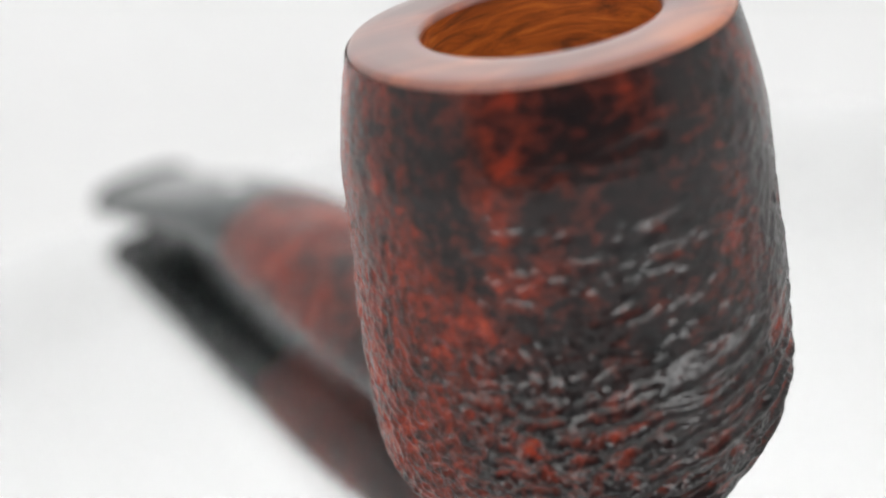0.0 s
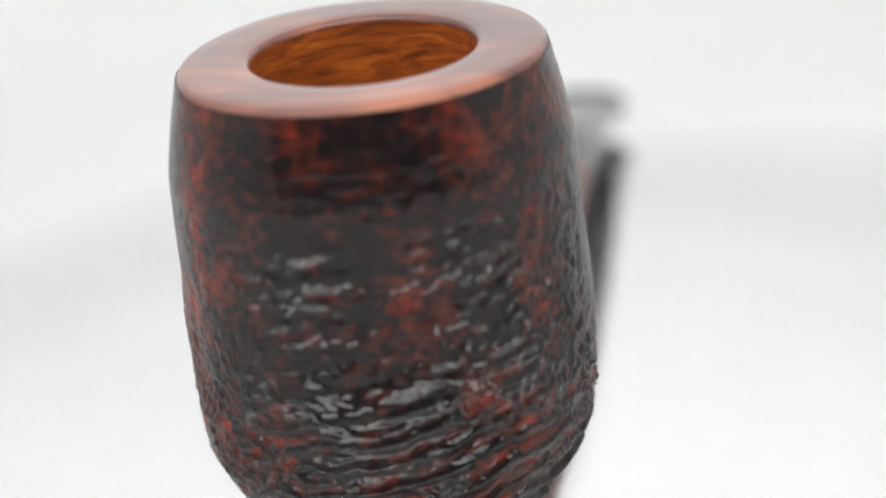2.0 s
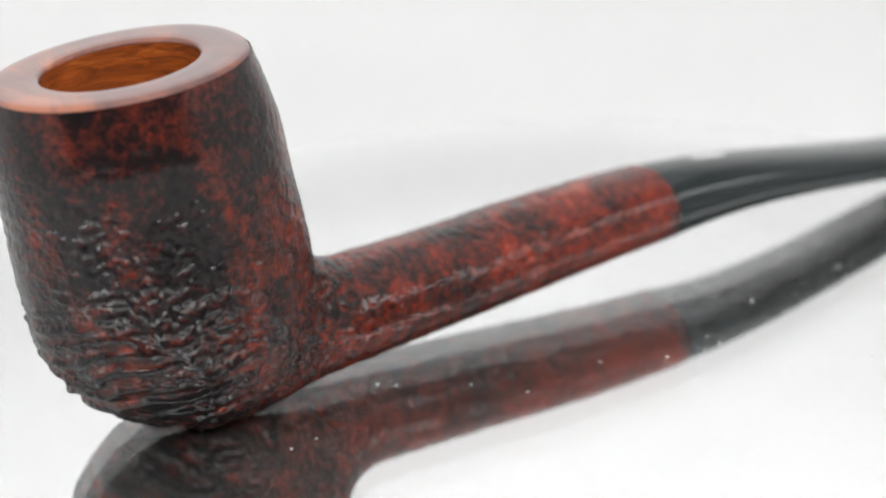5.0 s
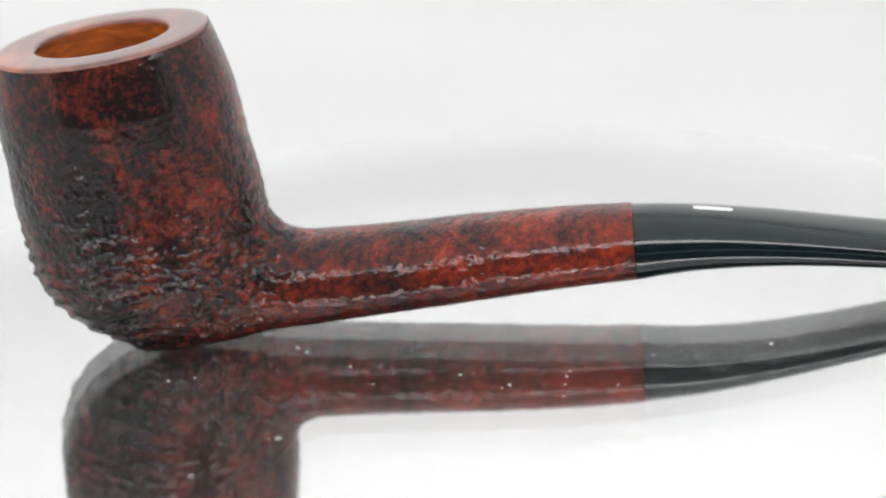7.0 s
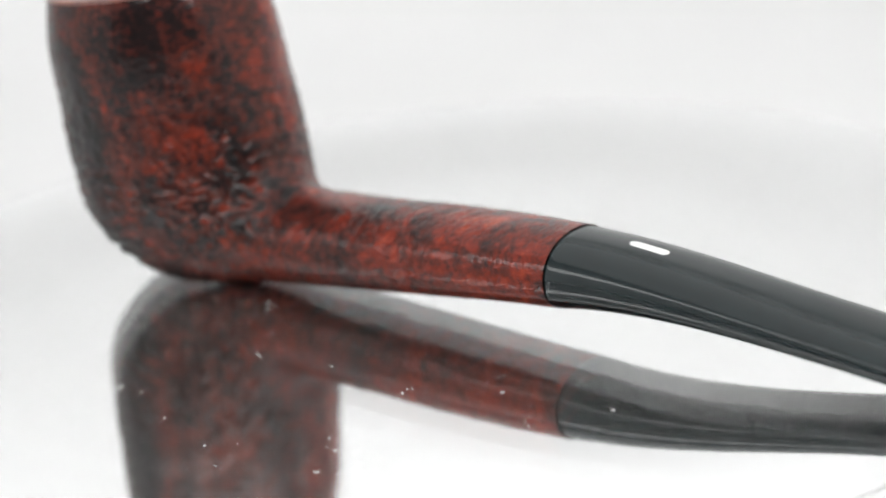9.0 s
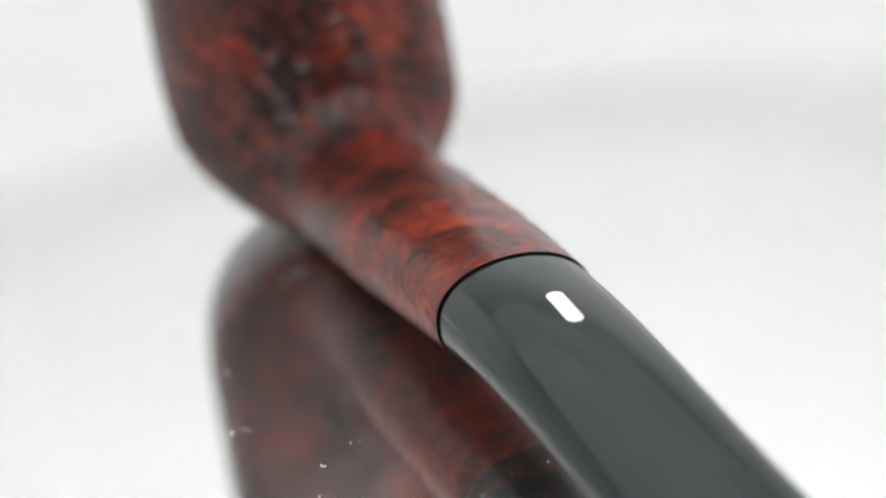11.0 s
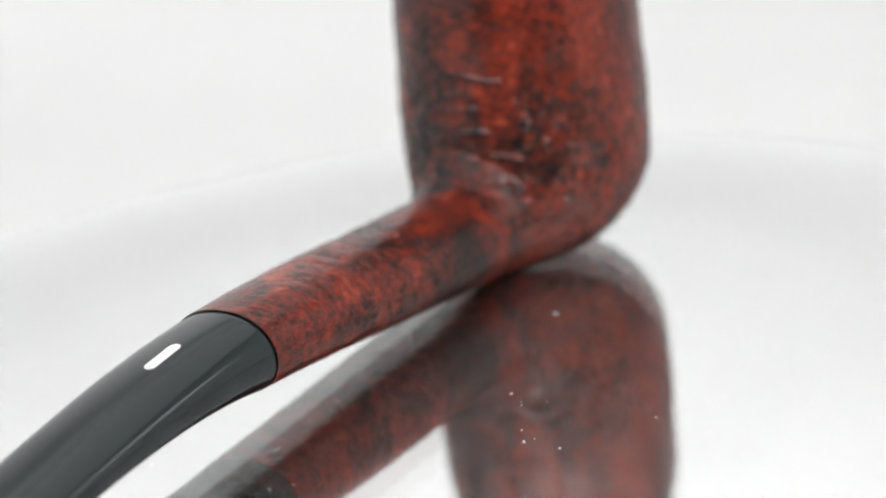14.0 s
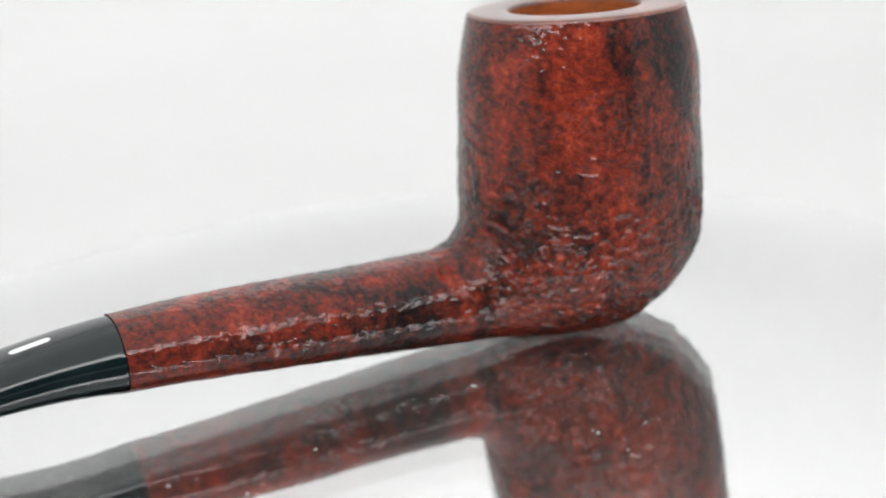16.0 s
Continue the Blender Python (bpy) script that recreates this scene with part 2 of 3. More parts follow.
# how far the bowl stands off and leans, how its rim tilts, and its girth by height
BOWL_AT, BOWL_LEAN, RIM_TILT, TALLER = (-0.28, 0.10), (-0.0792, -0.0403), (0.0527, 0.0269), 1.0966
GIRTH_Z = [0, 6, 12, 20, 30, 38, 46.4]
GIRTH = [1.033, 1.070, 1.095, 1.045, 1.026, 1.050, 1.014]
BACK = (-0.046, 0.029)


def smooth_curve(xs, ys):
    """A dense table of a cubic that passes through the points."""
    xs, ys = np.array(xs, float), np.array(ys, float)
    m = np.gradient(ys, xs)
    q = np.linspace(xs[0], xs[-1], 400)
    i = np.clip(np.searchsorted(xs, q) - 1, 0, len(xs) - 2)
    h = xs[i + 1] - xs[i]
    t = (q - xs[i]) / h
    v = (2 * t**3 - 3 * t**2 + 1) * ys[i] + (t**3 - 2 * t**2 + t) * h * m[i] + (-2 * t**3 + 3 * t**2) * ys[i + 1] + (t**3 - t**2) * h * m[i + 1]
    return q, v


_s = np.linspace(0, 1, len(BOWL))
_pr = np.stack([smooth_curve(_s, [b[0] for b in BOWL])[1], smooth_curve(_s, [b[1] for b in BOWL])[1]], 1)
_gr, _gz = np.linspace(0, 30, 121), np.linspace(-6, 54, 241)
_R, _Z = np.meshgrid(_gr, _gz, indexing="ij")
_d2 = np.full(_R.shape, 1e9)
for _a, _b in zip(_pr[:-1], _pr[1:]):
    _e = _b - _a
    _t = np.clip(((_R - _a[0]) * _e[0] + (_Z - _a[1]) * _e[1]) / (_e @ _e + 1e-12), 0, 1)
    _d2 = np.minimum(_d2, (_R - _a[0] - _t * _e[0]) ** 2 + (_Z - _a[1] - _t * _e[1]) ** 2)
_rad = np.interp(_Z, _pr[:, 1], _pr[:, 0])
_sdf = np.sqrt(_d2) * np.where((_R < _rad) & (_Z > 0), -1, 1)
TAB = {k: smooth_curve(SHANK_X, v) for k, v in (("z", SHANK_Z), ("hz", SHANK_HZ), ("hy", SHANK_HY))}


def bulge(x, y, z):
    """The bowl's upper part is fuller at the front of one flank."""
    off = (np.degrees(np.arctan2(y, x)) - 140 + 180) % 360 - 180
    return 1 + 0.036 * np.exp(-(off / 36) ** 2) * np.clip((z - 22) / 18, 0, 1)


def bowl_field(p):
    x, y = p[:, 0] - BOWL_AT[0] - BOWL_LEAN[0] * (p[:, 2] - 20), p[:, 1] - BOWL_AT[1] - BOWL_LEAN[1] * (p[:, 2] - 20)
    # the back of the bowl swells towards the shank
    side = np.arctan2(y, x) / radians(22)
    swell = 1.03 + BACK[0] * np.exp(-(side / 1.4) ** 2) + BACK[1] * np.clip((RIM_Z - p[:, 2]) / 24, 0, 1) * np.exp(-side**2)
    r = np.sqrt((x / np.where(x > 0, swell, 1.0)) ** 2 + y**2) / np.interp(p[:, 2], GIRTH_Z, GIRTH) / bulge(x, y, p[:, 2])
    u, w = np.clip(r / 0.25, 0, 119.999), np.clip((p[:, 2] + 6) / 0.25, 0, 239.999)
    i, j = u.astype(int), w.astype(int)
    u, w = u - i, w - j
    return (_sdf[i, j] * (1 - u) * (1 - w) + _sdf[i + 1, j] * u * (1 - w) + _sdf[i, j + 1] * (1 - u) * w + _sdf[i + 1, j + 1] * u * w)


def shank_side(x):
    """The shank bends a little to one side."""
    t = np.clip((x - 20) / 56, 0, 1)
    return -0.813 * t + 0.328 * t * t


def shank_field(p):
    zc, hz, hy = (np.interp(p[:, 0], *TAB[k]) for k in ("z", "hz", "hy"))
    q = ((np.abs(p[:, 1] - shank_side(p[:, 0])) / hy) ** 2.15 + (np.abs(p[:, 2] - zc) / hz) ** 2.15) ** (1 / 2.15)
    return np.maximum((q - 1) * np.minimum(hy, hz), -p[:, 0])


def briar_field(p):
    a, b, k = bowl_field(p), shank_field(p), 6.23
    h = np.clip(0.5 + 0.5 * (b - a) / k, 0, 1)
    return b + (a - b) * h - k * h * (1 - h)


def field_gradient(p, e=0.15):
    g = np.stack([briar_field(p + np.eye(3)[a] * e) - briar_field(p - np.eye(3)[a] * e) for a in range(3)], 1)
    return g / (np.linalg.norm(g, axis=1)[:, None] + 1e-9)


def surface_net(field, lo, hi, step):
    """A quad skin of the zero level of a field."""
    ax = [np.linspace(a, b, int(round((b - a) / step)) + 1) for a, b in zip(lo, hi)]
    X = np.stack(np.meshgrid(*ax, indexing="ij"), -1)
    F = np.concatenate([field(c.reshape(-1, 3)) for c in X]).reshape(X.shape[:3])
    S = F < 0
    c = sum(S[i:S.shape[0] - 1 + i, j:S.shape[1] - 1 + j, k:S.shape[2] - 1 + k].astype(int) for i in (0, 1) for j in (0, 1) for k in (0, 1))
    act = (c > 0) & (c < 8)
    idx = np.full(act.shape, -1)
    idx[act] = np.arange(act.sum())
    verts = X[:-1, :-1, :-1][act] + step / 2
    faces = []
    for a in range(3):
        b, d = (a + 1) % 3, (a + 2) % 3
        s0, s1 = [slice(None)] * 3, [slice(None)] * 3
        s0[a], s1[a] = slice(0, -1), slice(1, None)
        A, B = S[tuple(s0)], S[tuple(s1)]
        for want, flip in ((A & ~B, False), (~A & B, True)):
            q = np.argwhere(want)
            q = q[(q[:, b] > 0) & (q[:, d] > 0) & (q[:, b] < act.shape[b]) & (q[:, d] < act.shape[d])]
            if not len(q):
                continue
            o = []
            for db, dd in ((-1, -1), (0, -1), (0, 0), (-1, 0)):
                r = q.copy()
                r[:, b] += db
                r[:, d] += dd
                o.append(idx[r[:, 0], r[:, 1], r[:, 2]])
            o = np.stack(o, 1)
            faces.append(o[:, ::-1] if flip else o)
    return verts, np.concatenate(faces)


def blast_relief(p):
    """Depth of the blasted grain: ridges run across the pipe, bird's eyes on its flanks."""
    q = p.copy()
    warp = fbm(p * 0.16 + 3.1, 2) - 0.5
    q[:, 2] += 3.0 * warp + 0.10 * p[:, 1]
    q[:, 0] += 2.0 * warp
    ridged = 1 - np.abs(2 * fbm(q * np.array([0.7, 0.13, 0.8]), 2) - 1) * 2.4
    mid = fbm(q * np.array([1.25, 0.7, 1.35]) + 7.0, 3) - 0.5
    # broken ledges across the front
    s = 0.64 * p[:, 0] - 0.77 * p[:, 1]
    ph = (p[:, 2] - 0.2 * s + 2.0 * warp + 1.0 * (fbm(p * np.array([0.3, 0.15, 0.5]) + 5.0, 2) - 0.5) + 0.7 * (fbm(p * np.array([0.9, 0.7, 1.1]) + 9.0, 2) - 0.5)) / 2.6
    saw = ph - np.floor(ph)
    crest = np.clip(saw / 0.72, 0, 1) ** 2 * np.clip((1 - saw) / 0.16, 0, 1)
    face = -(0.80 * p[:, 0] + 0.60 * p[:, 1]) / (np.hypot(p[:, 0], p[:, 1]) + 1e-6)
    mask = np.clip((face - 0.35) / 0.4, 0, 1) * np.clip((29 - p[:, 2]) / 12, 0, 1) * np.clip(3.2 * (fbm(p * np.array([0.3, 0.2, 0.35]) + 31.0, 2) - 0.33), 0, 1)
    back = (0.80 * p[:, 0] + 0.60 * p[:, 1]) / (np.hypot(p[:, 0], p[:, 1]) + 1e-6)
    mask = np.maximum(mask, 0.95 * np.clip((back - 0.55) / 0.3, 0, 1) * np.clip((p[:, 2] - 14) / 5, 0, 1) * np.clip((40 - p[:, 2]) / 8, 0, 1) * (p[:, 0] < 26)
                      * np.clip(3.2 * (fbm(p * np.array([0.35, 0.3, 0.4]) + 17.0, 2) - 0.4), 0, 1))
    # fine beads in upright rows
    rows = fbm(p * np.array([1.5, 1.5, 0.45]) + 13.0, 2) - 0.5
    beads = fbm(p * np.array([2.6, 2.0, 2.4]) + 3.0, 2) - 0.5
    return (ridged - 0.45) * (0.75 - 0.65 * mask) + 1.7 * mask * (crest - 0.3), (0.65 * mid + 0.3 * rows + 0.55 * beads) * (1 - 0.7 * mask)


def lean_top(v):
    """The bowl's upper half is drawn up, and the rim stands a little higher at the back."""
    v = np.array(v, float)
    v[:, 2] = np.where(v[:, 2] > 20, 20 + (v[:, 2] - 20) * TALLER, v[:, 2])
    k = np.clip((v[:, 2] - 22) / 24, 0, 1)
    v[:, 2] += k * k * (RIM_TILT[0] * v[:, 0] + RIM_TILT[1] * v[:, 1])
    return v


def build_briar(parent):
    v, f = surface_net(briar_field, (-22.4, -21.4, -1.2), (JOINT_X, 21.4, RIM_Z - 0.36), 0.27)
    for _ in range(3):
        v = v - field_gradient(v) * briar_field(v)[:, None] * 0.9
    ridged, mid = blast_relief(v)
    # smooth near the rim, on the nose of the shank and on the foot
    up = np.clip((RIM_Z - 2.0 - v[:, 2]) / 27, 0, 1)
    nose = np.clip((JOINT_X - 5 - v[:, 0]) / 14, 0.0, 1)
    foot = np.clip(v[:, 2] / 2.0, 0, 1)
    big = fbm(v * 0.12 + 20.0, 2)
    amp = (0.13 + 0.87 * up**1.9) * (0.05 + 0.95 * nose) * foot * np.clip(0.4 + 1.4 * (big - 0.25), 0.3, 1.2) * (1 - 0.66 * np.clip((v[:, 0] - 16) / 12, 0, 1))
    out = field_gradient(v)
    v = v + out * (amp * (0.46 * ridged + 1.0 * mid) - 0.1 * amp)[:, None]
    v[:, 2] = np.maximum(v[:, 2], 0.02)
    v = lean_top(v)
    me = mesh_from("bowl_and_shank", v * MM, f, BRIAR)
    a = me.attributes.new("relief", "FLOAT", "POINT")
    a.data.foreach_set("value", np.clip(0.5 + 0.5 * ridged * amp + 1.2 * mid * amp, 0, 1).astype(np.float32))
    # redder along the shank and one flank, darker towards the bowl's front
    a = me.attributes.new("redness", "FLOAT", "POINT")
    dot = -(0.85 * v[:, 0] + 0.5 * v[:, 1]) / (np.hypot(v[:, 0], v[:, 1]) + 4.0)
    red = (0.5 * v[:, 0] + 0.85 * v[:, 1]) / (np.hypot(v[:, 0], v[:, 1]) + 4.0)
    tone = 0.25 + 0.8 * np.clip((v[:, 0] - 14) / 45, 0, 1) + np.clip((34 - v[:, 0]) / 20, 0, 1) * (0.74 * np.clip((red - 0.15) / 0.6, 0, 1) + 0.25 * np.clip(-dot / 0.7, 0, 1) - 0.4 * np.clip((dot - 0.2) / 0.45, 0, 1))
    a.data.foreach_set("value", tone.astype(np.float32))
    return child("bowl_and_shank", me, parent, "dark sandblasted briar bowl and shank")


def build_pipe():
    pipe = tagged(new("tobacco_pipe"), "sandblasted reddish-brown briar tobacco pipe with black bent stem", "tobacco pipe")
    build_briar(pipe)
    # rim: a smooth flat ring with eased edges
    R = 16.37
    cx, cy = (BOWL_AT[a] + BOWL_LEAN[a] * (RIM_Z - 20) for a in (0, 1))
    prof = [(R - 0.35, RIM_Z - 2.2), (R + 0.06, RIM_Z - 0.75), (R - 0.02, RIM_Z - 0.35), (R - 0.22, RIM_Z - 0.1), (R - 0.55, RIM_Z), (14.5, RIM_Z + 0.03), (12.2, RIM_Z + 0.03),
            (10.7, RIM_Z), (10.4, RIM_Z - 0.08), (10.22, RIM_Z - 0.3), (10.2, RIM_Z - 0.6)]
    v, f = lathe(prof, 200, (cx, cy))
    v = np.array(v)
    rx, ry = v[:, 0] - cx, v[:, 1] - cy
    grow = np.where(rx > 0, (0.03 + BACK[0] * np.exp(-(np.arctan2(ry, rx) / radians(22) / 1.4) ** 2)) * np.clip((np.hypot(rx, ry) - 10.5) / 5.8, 0, 1), 0)
    v[:, 0] += rx * grow
    fuller = (bulge(rx, ry, v[:, 2]) - 1) * np.clip((np.hypot(rx, ry) - 10.5) / 5.8, 0, 1)
    v[:, 0] += rx * fuller
    v[:, 1] += ry * fuller
    v = lean_top(v)
    child("rim", mesh_from("rim", v * MM, f, RIM), pipe, "smooth polished brown rim")
    prof = [(10.2, RIM_Z - 0.6)] + [(10.2 - 0.01 * k, RIM_Z - 0.6 - 3.0 * k) for k in range(1, 10)] + [(9.3, 17.0), (7.5, 13.2), (4.5, 11.0), (1.5, 10.2), (0.05, 10.0)]
    v, f = lathe(prof, 120, (cx, cy))
    v = np.array(v)
    for a in (0, 1):
        v[:, a] += BOWL_LEAN[a] * (v[:, 2] - RIM_Z)
    child("chamber", mesh_from("chamber", lean_top(v) * MM, f, CHAMBER), pipe, "bare orange-brown wooden tobacco chamber")
    # stem
    xs = [75.85, 80.34, 88.06, 95.78, 103.50, 111.22, 117.01, 120.87, 126.5, 133.2]
    zt = [15.70, 15.15, 14.15, 13.04, 11.78, 10.29, 8.99, 8.02, 7.15, 6.65]
    zb = [4.68, 5.03, 5.43, 5.53, 5.27, 4.57, 3.71, 2.97, 2.35, 1.95]
    hy = [8.03, 7.95, 7.77, 7.56, 7.37, 7.25, 7.25, 7.29, 7.42, 7.55]
    n, rings = 144, []
    q = np.concatenate([np.linspace(75.85, 128.4, 70), np.linspace(128.6, 133.2, 26)])
    T, B, H = (np.polyval(np.polyfit(np.array(xs) - 104, vals, 3), q - 104) for vals in (zt, zb, hy))
    # the lip of the bit, and its rounded end
    lip = np.exp(-(np.abs(q - 131.6) / 1.25) ** 3)
    T, B, H = T + 0.62 * lip, B - 0.6 * lip, H + 0.3 * lip
    end = 1 - 0.16 * np.clip((q - 132.2) / 1.0, 0, 1) ** 2
    mid = (T + B) / 2
    T, B, H = mid + (T - mid) * end, mid + (B - mid) * end, H * (1 - (1 - end) * 0.6)
    for x, t, b, h in zip(q, T, B, H):
        s = min(1.0, max(0.0, (x - 80) / 40))
        ex = 2.0 / (2.15 + 0.5 * s)
        ring = []
        for j in range(n):
            a = 2 * math.pi * j / n
            c, si = math.cos(a), math.sin(a)
            ring.append((x, -0.48 + 0.64 * s * s + h * math.copysign(abs(c) ** ex, c), (t + b) / 2 + (t - b) / 2 * math.copysign(abs(si) ** ex, si)))
        rings.append(ring)
    c0 = (T[0] + B[0]) / 2
    first = rings[0]
    rings[:0] = [[(first[0][0] - dx, -0.48 + (p[1] + 0.48) * k, c0 + (p[2] - c0) * k) for p in first] for k, dx in ((0.9, 1.5), (0.985, 0.35))]
    # the end face, with the slot of the airway
    cz = (T[-1] + B[-1]) / 2
    for k, dx in ((0.86, 0.25), (0.70, 0.28)):
        rings.append([(133.2 + dx, 0.15 + (p[1] - 0.15) * k, cz + (p[2] - cz) * k) for p in rings[-1 - (k < 0.8)]])
    rings.append([(133.35, 0.15 + 4.6 * math.cos(2 * math.pi * j / n), cz + 0.95 * math.sin(2 * math.pi * j / n)) for j in range(n)])
    rings.append([(128.6, 0.15 + 3.6 * math.cos(2 * math.pi * j / n), cz + 0.8 + 0.7 * math.sin(2 * math.pi * j / n)) for j in range(n)])
    v, f = rings_to_mesh(rings, True, True)
    stem = child("stem", mesh_from("stem", np.array(v) * MM, f, VULCANITE), pipe, "glossy black vulcanite stem with flattened bit")
    # white dash inlaid on the top of the stem
    bm = bmesh.new()
    top = []
    for j in range(28):
        a = 2 * math.pi * j / 28
        x = 87.9 + math.copysign(2.2, math.cos(a)) + 0.85 * math.cos(a)
        y = 0.18 + 0.85 * math.sin(a)
        off = y - (-0.48 + 0.64 * ((x - 80) / 40) ** 2)
        xx = np.interp(x, q, T)
        bb, hh = np.interp(x, q, B), np.interp(x, q, H)
        ex = 2.15 + 0.5 * max(0.0, (x - 80) / 40)
        z = (xx + bb) / 2 + (xx - bb) / 2 * (1 - (abs(off) / hh) ** ex) ** (1 / ex)
        top.append(bm.verts.new((x * MM, y * MM, (z + 0.035) * MM)))
    face = bm.faces.new(top)
    low = bmesh.ops.extrude_face_region(bm, geom=[face])
    for e in low["geom"]:
        if isinstance(e, bmesh.types.BMVert):
            e.co.z -= 0.5 * MM
    bmesh.ops.recalc_face_normals(bm, faces=bm.faces)
    part("inlay", bm, INLAY, stem, "white dash-shaped inlay")
    return pipe


# ---- round mirror on a turntable ----
DISC_R = 101.0
DEPTH = 1.6


def build_plate():
    """A round glass mirror; its space is the pipe's, with the axis at AXIS."""
    plate = tagged(new("mirror_plate"), "round dusty glass mirror plate lying on a white turntable", "mirror")
    cx, cy = AXIS
    v, f = lathe([(0.01, 0.0), (DISC_R - 0.35, 0.0)], 160, (cx, cy))
    child("glass_face", mesh_from("glass_face", np.array(v) * MM, f, HALF_MIRROR), plate, "clear reflecting upper face")
    v, f = lathe([(0.01, -DEPTH), (DISC_R - 1.3, -DEPTH), (DISC_R - 1.3, -3.2), (0.01, -3.2)], 160, (cx, cy))
    child("silvered_back", mesh_from("silvered_back", np.array(v) * MM, f, SILVER, False), plate, "silvered backing")
    v, f = lathe([(DISC_R - 0.34, 0.0), (DISC_R - 0.1, -0.1), (DISC_R, -0.4), (DISC_R, -2.9), (DISC_R - 0.3, -3.2)], 200, (cx, cy))
    child("edge", mesh_from("edge", np.array(v) * MM, f, SILVER, False), plate, "polished mirror rim")
    # dust: flecks and curled fibres
    rnd = random.Random(4)
    verts, faces = [], []
    spots = [(86, -29, 0.7, 6), (25, -44, 0.8, 7), (16, -49, 4, 7), (64, -35, 4, 8), (36, -26, 2, 3), (72, -46, 4, 26), (70, -39, 3, 10), (54, -55, 6, 8), (75, -20, 2, 4), (88, -9, 3, 5),
             (95, -21, 3, 4), (67, -28, 3, 5), (91, -37, 3, 5), (58, 31.5, 1, 4), (76, 29, 2, 3), (68, 37, 2, 4), (13, 49, 2.5, 9), (21, 55, 2, 6), (24, 47, 1.5, 2), (80, 9, 0.6, 3), (69, 17, 2, 2),
             (20, -14, 3, 4), (8, -22, 2, 2), (60, 45, 22, 14), (40, -60, 25, 14), (100, 25, 14, 8)]
    for cx, cy, sp, num in spots:
        for _ in range(num):
            x, y = cx + rnd.gauss(0, sp), cy + rnd.gauss(0, sp)
            if (abs(y) < 9 and x < 80) or math.hypot(x - AXIS[0], y - AXIS[1]) > DISC_R - 4:
                continue
            size, a = rnd.uniform(0.06, 0.2), rnd.uniform(0, 6.3)
            steps = rnd.choice((1, 1, 1, 2, 4, 6))
            turn = rnd.uniform(-1.0, 1.0)
            w = rnd.uniform(0.018, 0.042)
            for s in range(steps + 1):
                nx, ny = -math.sin(a), math.cos(a)
                k = len(verts)
                verts += [((x + nx * w) * MM, (y + ny * w) * MM, 0.02 * MM), ((x - nx * w) * MM, (y - ny * w) * MM, 0.02 * MM), (x * MM, y * MM, 0.09 * MM)]
                if s:
                    faces += [(k - 3, k, k + 2, k - 1), (k - 1, k + 2, k + 1, k - 2)]
                x += size * math.cos(a)
                y += size * math.sin(a)
                a += turn
    tagged(child("dust", mesh_from("dust", verts, faces, DUST, False), plate, "white dust flecks and fibres"), kind="stuff")
    return plate


def build_turntable():
    table = tagged(new("turntable"), "round white display turntable under the mirror plate", "turntable")
    v, f = lathe([(0.05, -3.3), (DISC_R - 3.5, -3.3), (DISC_R - 2.4, -3.6), (DISC_R - 2.0, -4.4), (DISC_R - 2.0, -9.5), (DISC_R - 2.6, -10.6), (DISC_R - 4.0, -11)], 128)
    child("platter", mesh_from("platter", np.array(v) * MM, f, WHITE_ACRYLIC), table, "white round platter")
    v, f = lathe([(DISC_R - 8.0, -11.02), (DISC_R - 8.0, -22), (DISC_R - 6.0, -24.9), (0.1, -25)], 96)
    child("base", mesh_from("base", np.array(v) * MM, f, WHITE_ACRYLIC), table, "white drum base")
    return table


# ---- studio: light tent around the turntable ----
def structure(name, bm, mat, label):
    ob = part(name, bm, mat, None)
    return tagged(ob, label, name.split("_")[0], kind="structure")


FLOOR_Z = -0.025


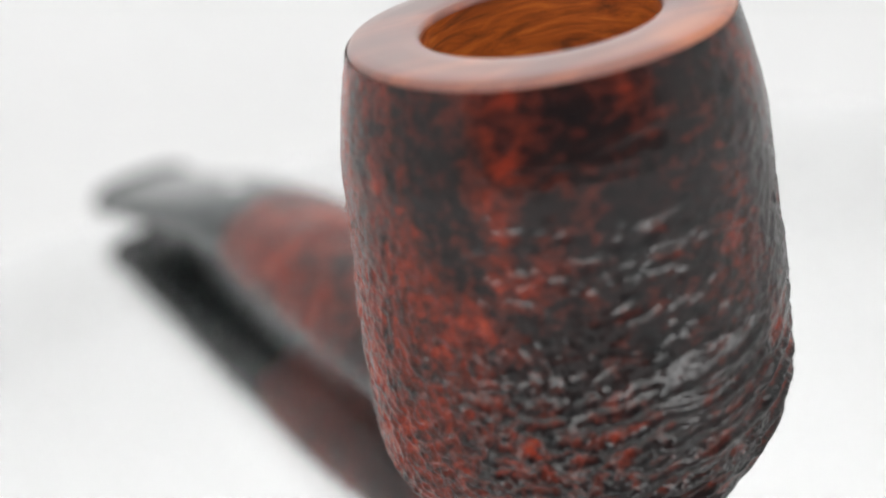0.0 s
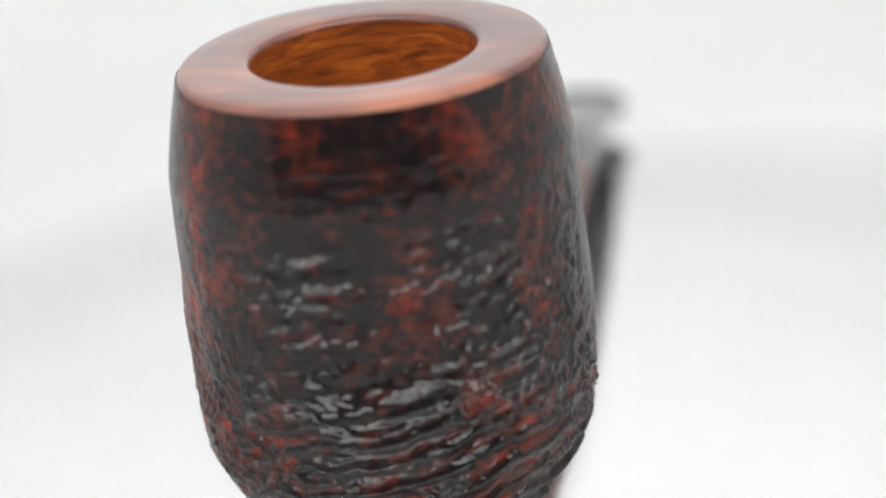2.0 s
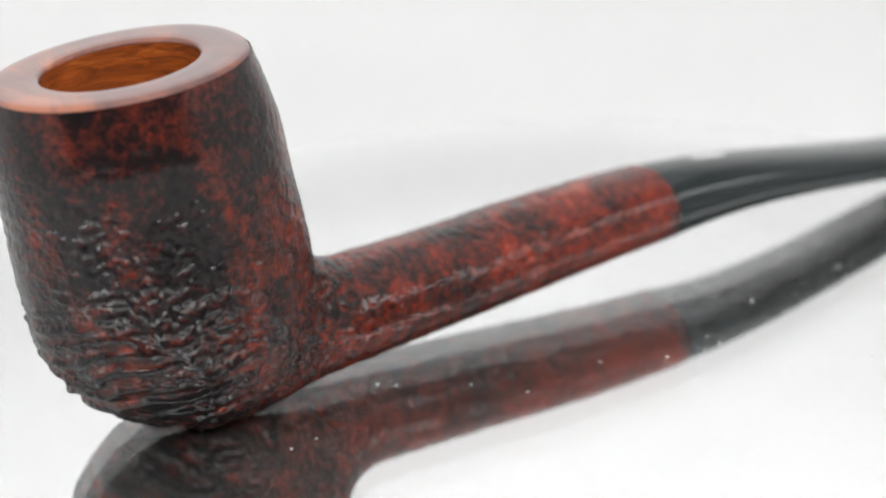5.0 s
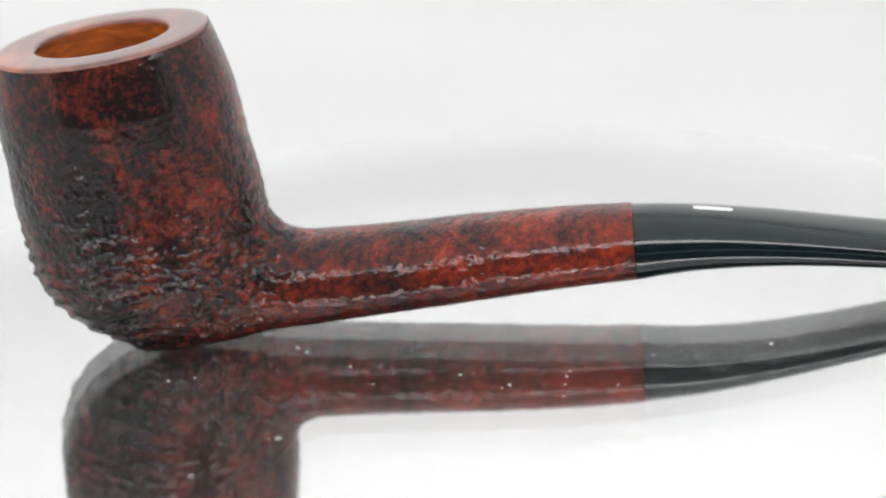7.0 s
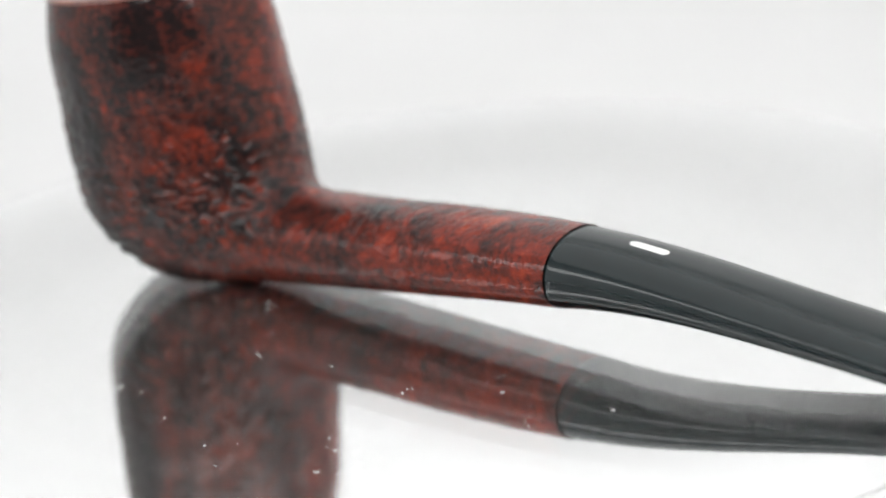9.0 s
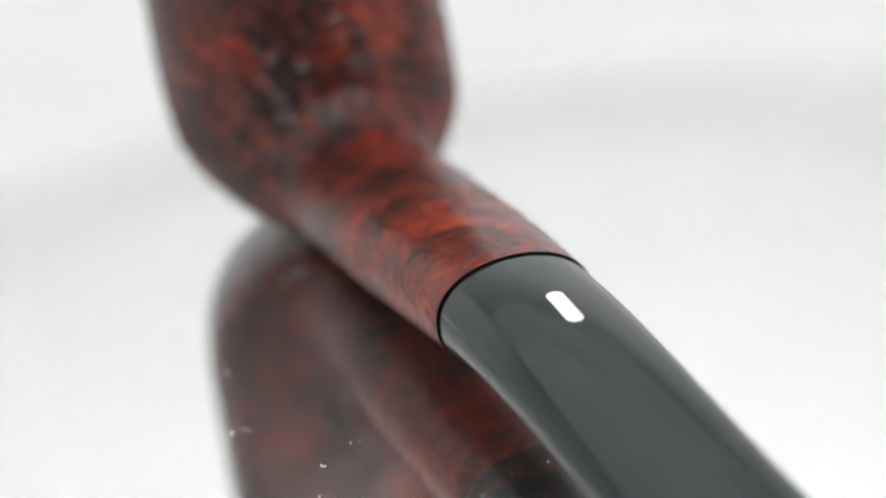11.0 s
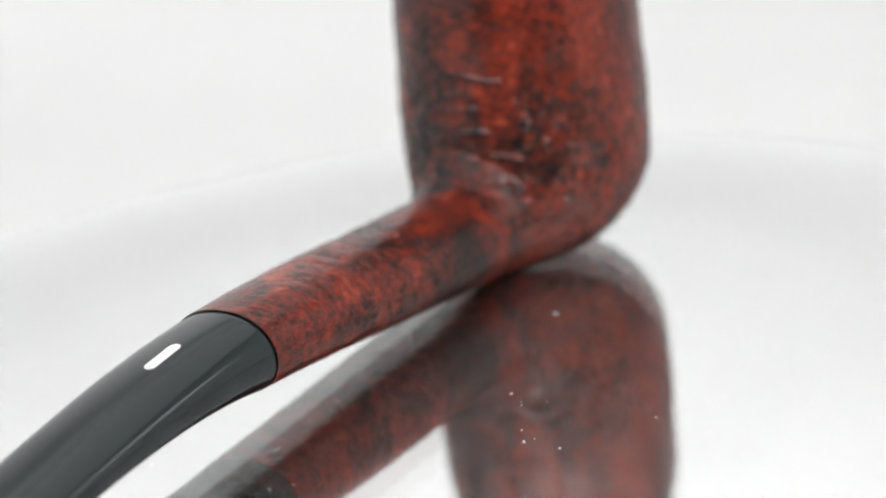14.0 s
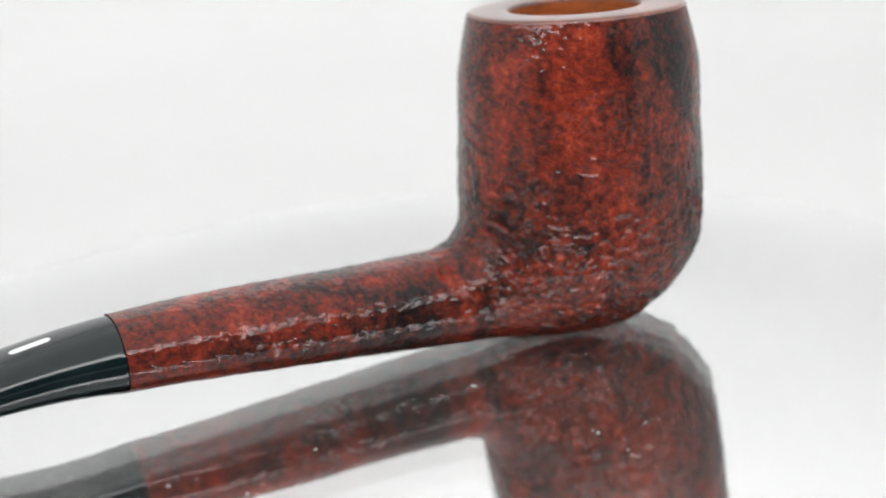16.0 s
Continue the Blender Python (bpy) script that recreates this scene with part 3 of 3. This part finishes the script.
def build_tent():
    W, D, H = 0.47, 0.72, 0.66
    # floor and back wall are one sweep
    bm = bmesh.new()
    prof = [(-1.4, FLOOR_Z), (D - 0.22, FLOOR_Z)] + [(D - 0.22 + 0.22 * math.sin(a * math.pi / 24), FLOOR_Z + 0.22 - 0.22 * math.cos(a * math.pi / 24)) for a in range(1, 13)] + [(D, H)]
    cols = [[bm.verts.new((sx, y, z)) for y, z in prof] for sx in (-1.6, 1.6)]
    for a in range(len(prof) - 1):
        bm.faces.new((cols[0][a], cols[1][a], cols[1][a + 1], cols[0][a + 1]))
    tagged(part("backdrop", bm, TENT, None, smooth=True), "seamless white sweep backdrop", "backdrop", kind="structure")
    structure("wall_left", box(-W - 0.01, -W, -0.42, D + 0.01, FLOOR_Z, H), TENT, "white fabric side of the light tent")
    structure("wall_right", box(W, W + 0.01, -0.42, D + 0.01, FLOOR_Z, H), TENT, "white fabric side of the light tent")
    structure("ceiling", box(-W - 0.01, W + 0.01, -0.5, D + 0.01, H, H + 0.01), TENT, "white fabric top of the light tent")
    structure("wall_front", box(-1.6, 1.6, -1.41, -1.40, FLOOR_Z, 1.3), DARK_WALL, "dark studio wall behind the camera")


def build_softbox(name, w, d, glow, m, label, shell):
    """A lamp housing with a diffuser that shines along its -z."""
    sb = tagged(new(name), label, "studio light")
    part("diffuser", box(-w / 2, w / 2, -d / 2, d / 2, -0.0012, 0.0), glow, sb, "glowing white diffuser")
    bm = box(-w / 2 - 0.008, w / 2 + 0.008, -d / 2 - 0.008, d / 2 + 0.008, 0.002, 0.05, 0.004)
    part("housing", bm, shell, sb, "lamp housing")
    sb.matrix_basis = m
    return sb


build_tent()
overhead = build_softbox("overhead_softbox", 0.86, 1.1, OVERHEAD_GLOW, pose(0, 0.08, 0.6), "large overhead softbox inside the light tent", BLACK_METAL)
front = build_softbox("front_softbox", 0.84, 0.085, FRONT_GLOW, look((0, -0.34, 0.31), (0, 0.0, 0.01)), "long softbox above the camera", BLACK_METAL)
side_lights = [build_softbox("side_strip_light", 0.40, 0.07, SIDE_GLOW, look((sx, -0.12, 0.31), (0, 0.0, 0.01)), "narrow strip light at the side of the light tent", BLACK_METAL)
               for sx in (-0.43, 0.43)]
for lamp in side_lights:
    tagged(lamp, group="side strip lights")
# added, unseen strip that brightens the backdrop and its reflection in the mirror
back = build_softbox("added_backdrop_light", 0.86, 0.09, BACK_GLOW, look((0, 0.465, 0.47), (0, 0.72, 0.225)), "long unseen strip light added to brighten the white backdrop", WHITE_ACRYLIC)
turntable = build_turntable()
mirror_plate = build_plate()
tobacco_pipe = build_pipe()


def motions():
    """The turntable carries plate and pipe round its axis before a camera that slides a little to and fro."""
    walk(cam, [(t, camera_pose(*row)) for t, *row in CAMERA])
    walk(focus, [(t, camera_pose(*row) @ Matrix.Translation((0, 0, -row[-1] / 1000))) for t, *row in CAMERA])
    walk(turntable, [(t, table_pose(a, 0, 0)) for t, a in TURN])
    walk(mirror_plate, [(t, table_pose(a, AXIS[0], AXIS[1])) for t, a in TURN])
    walk(tobacco_pipe, [(t, table_pose(a, AXIS[0], AXIS[1])) for t, a in TURN])


motions()
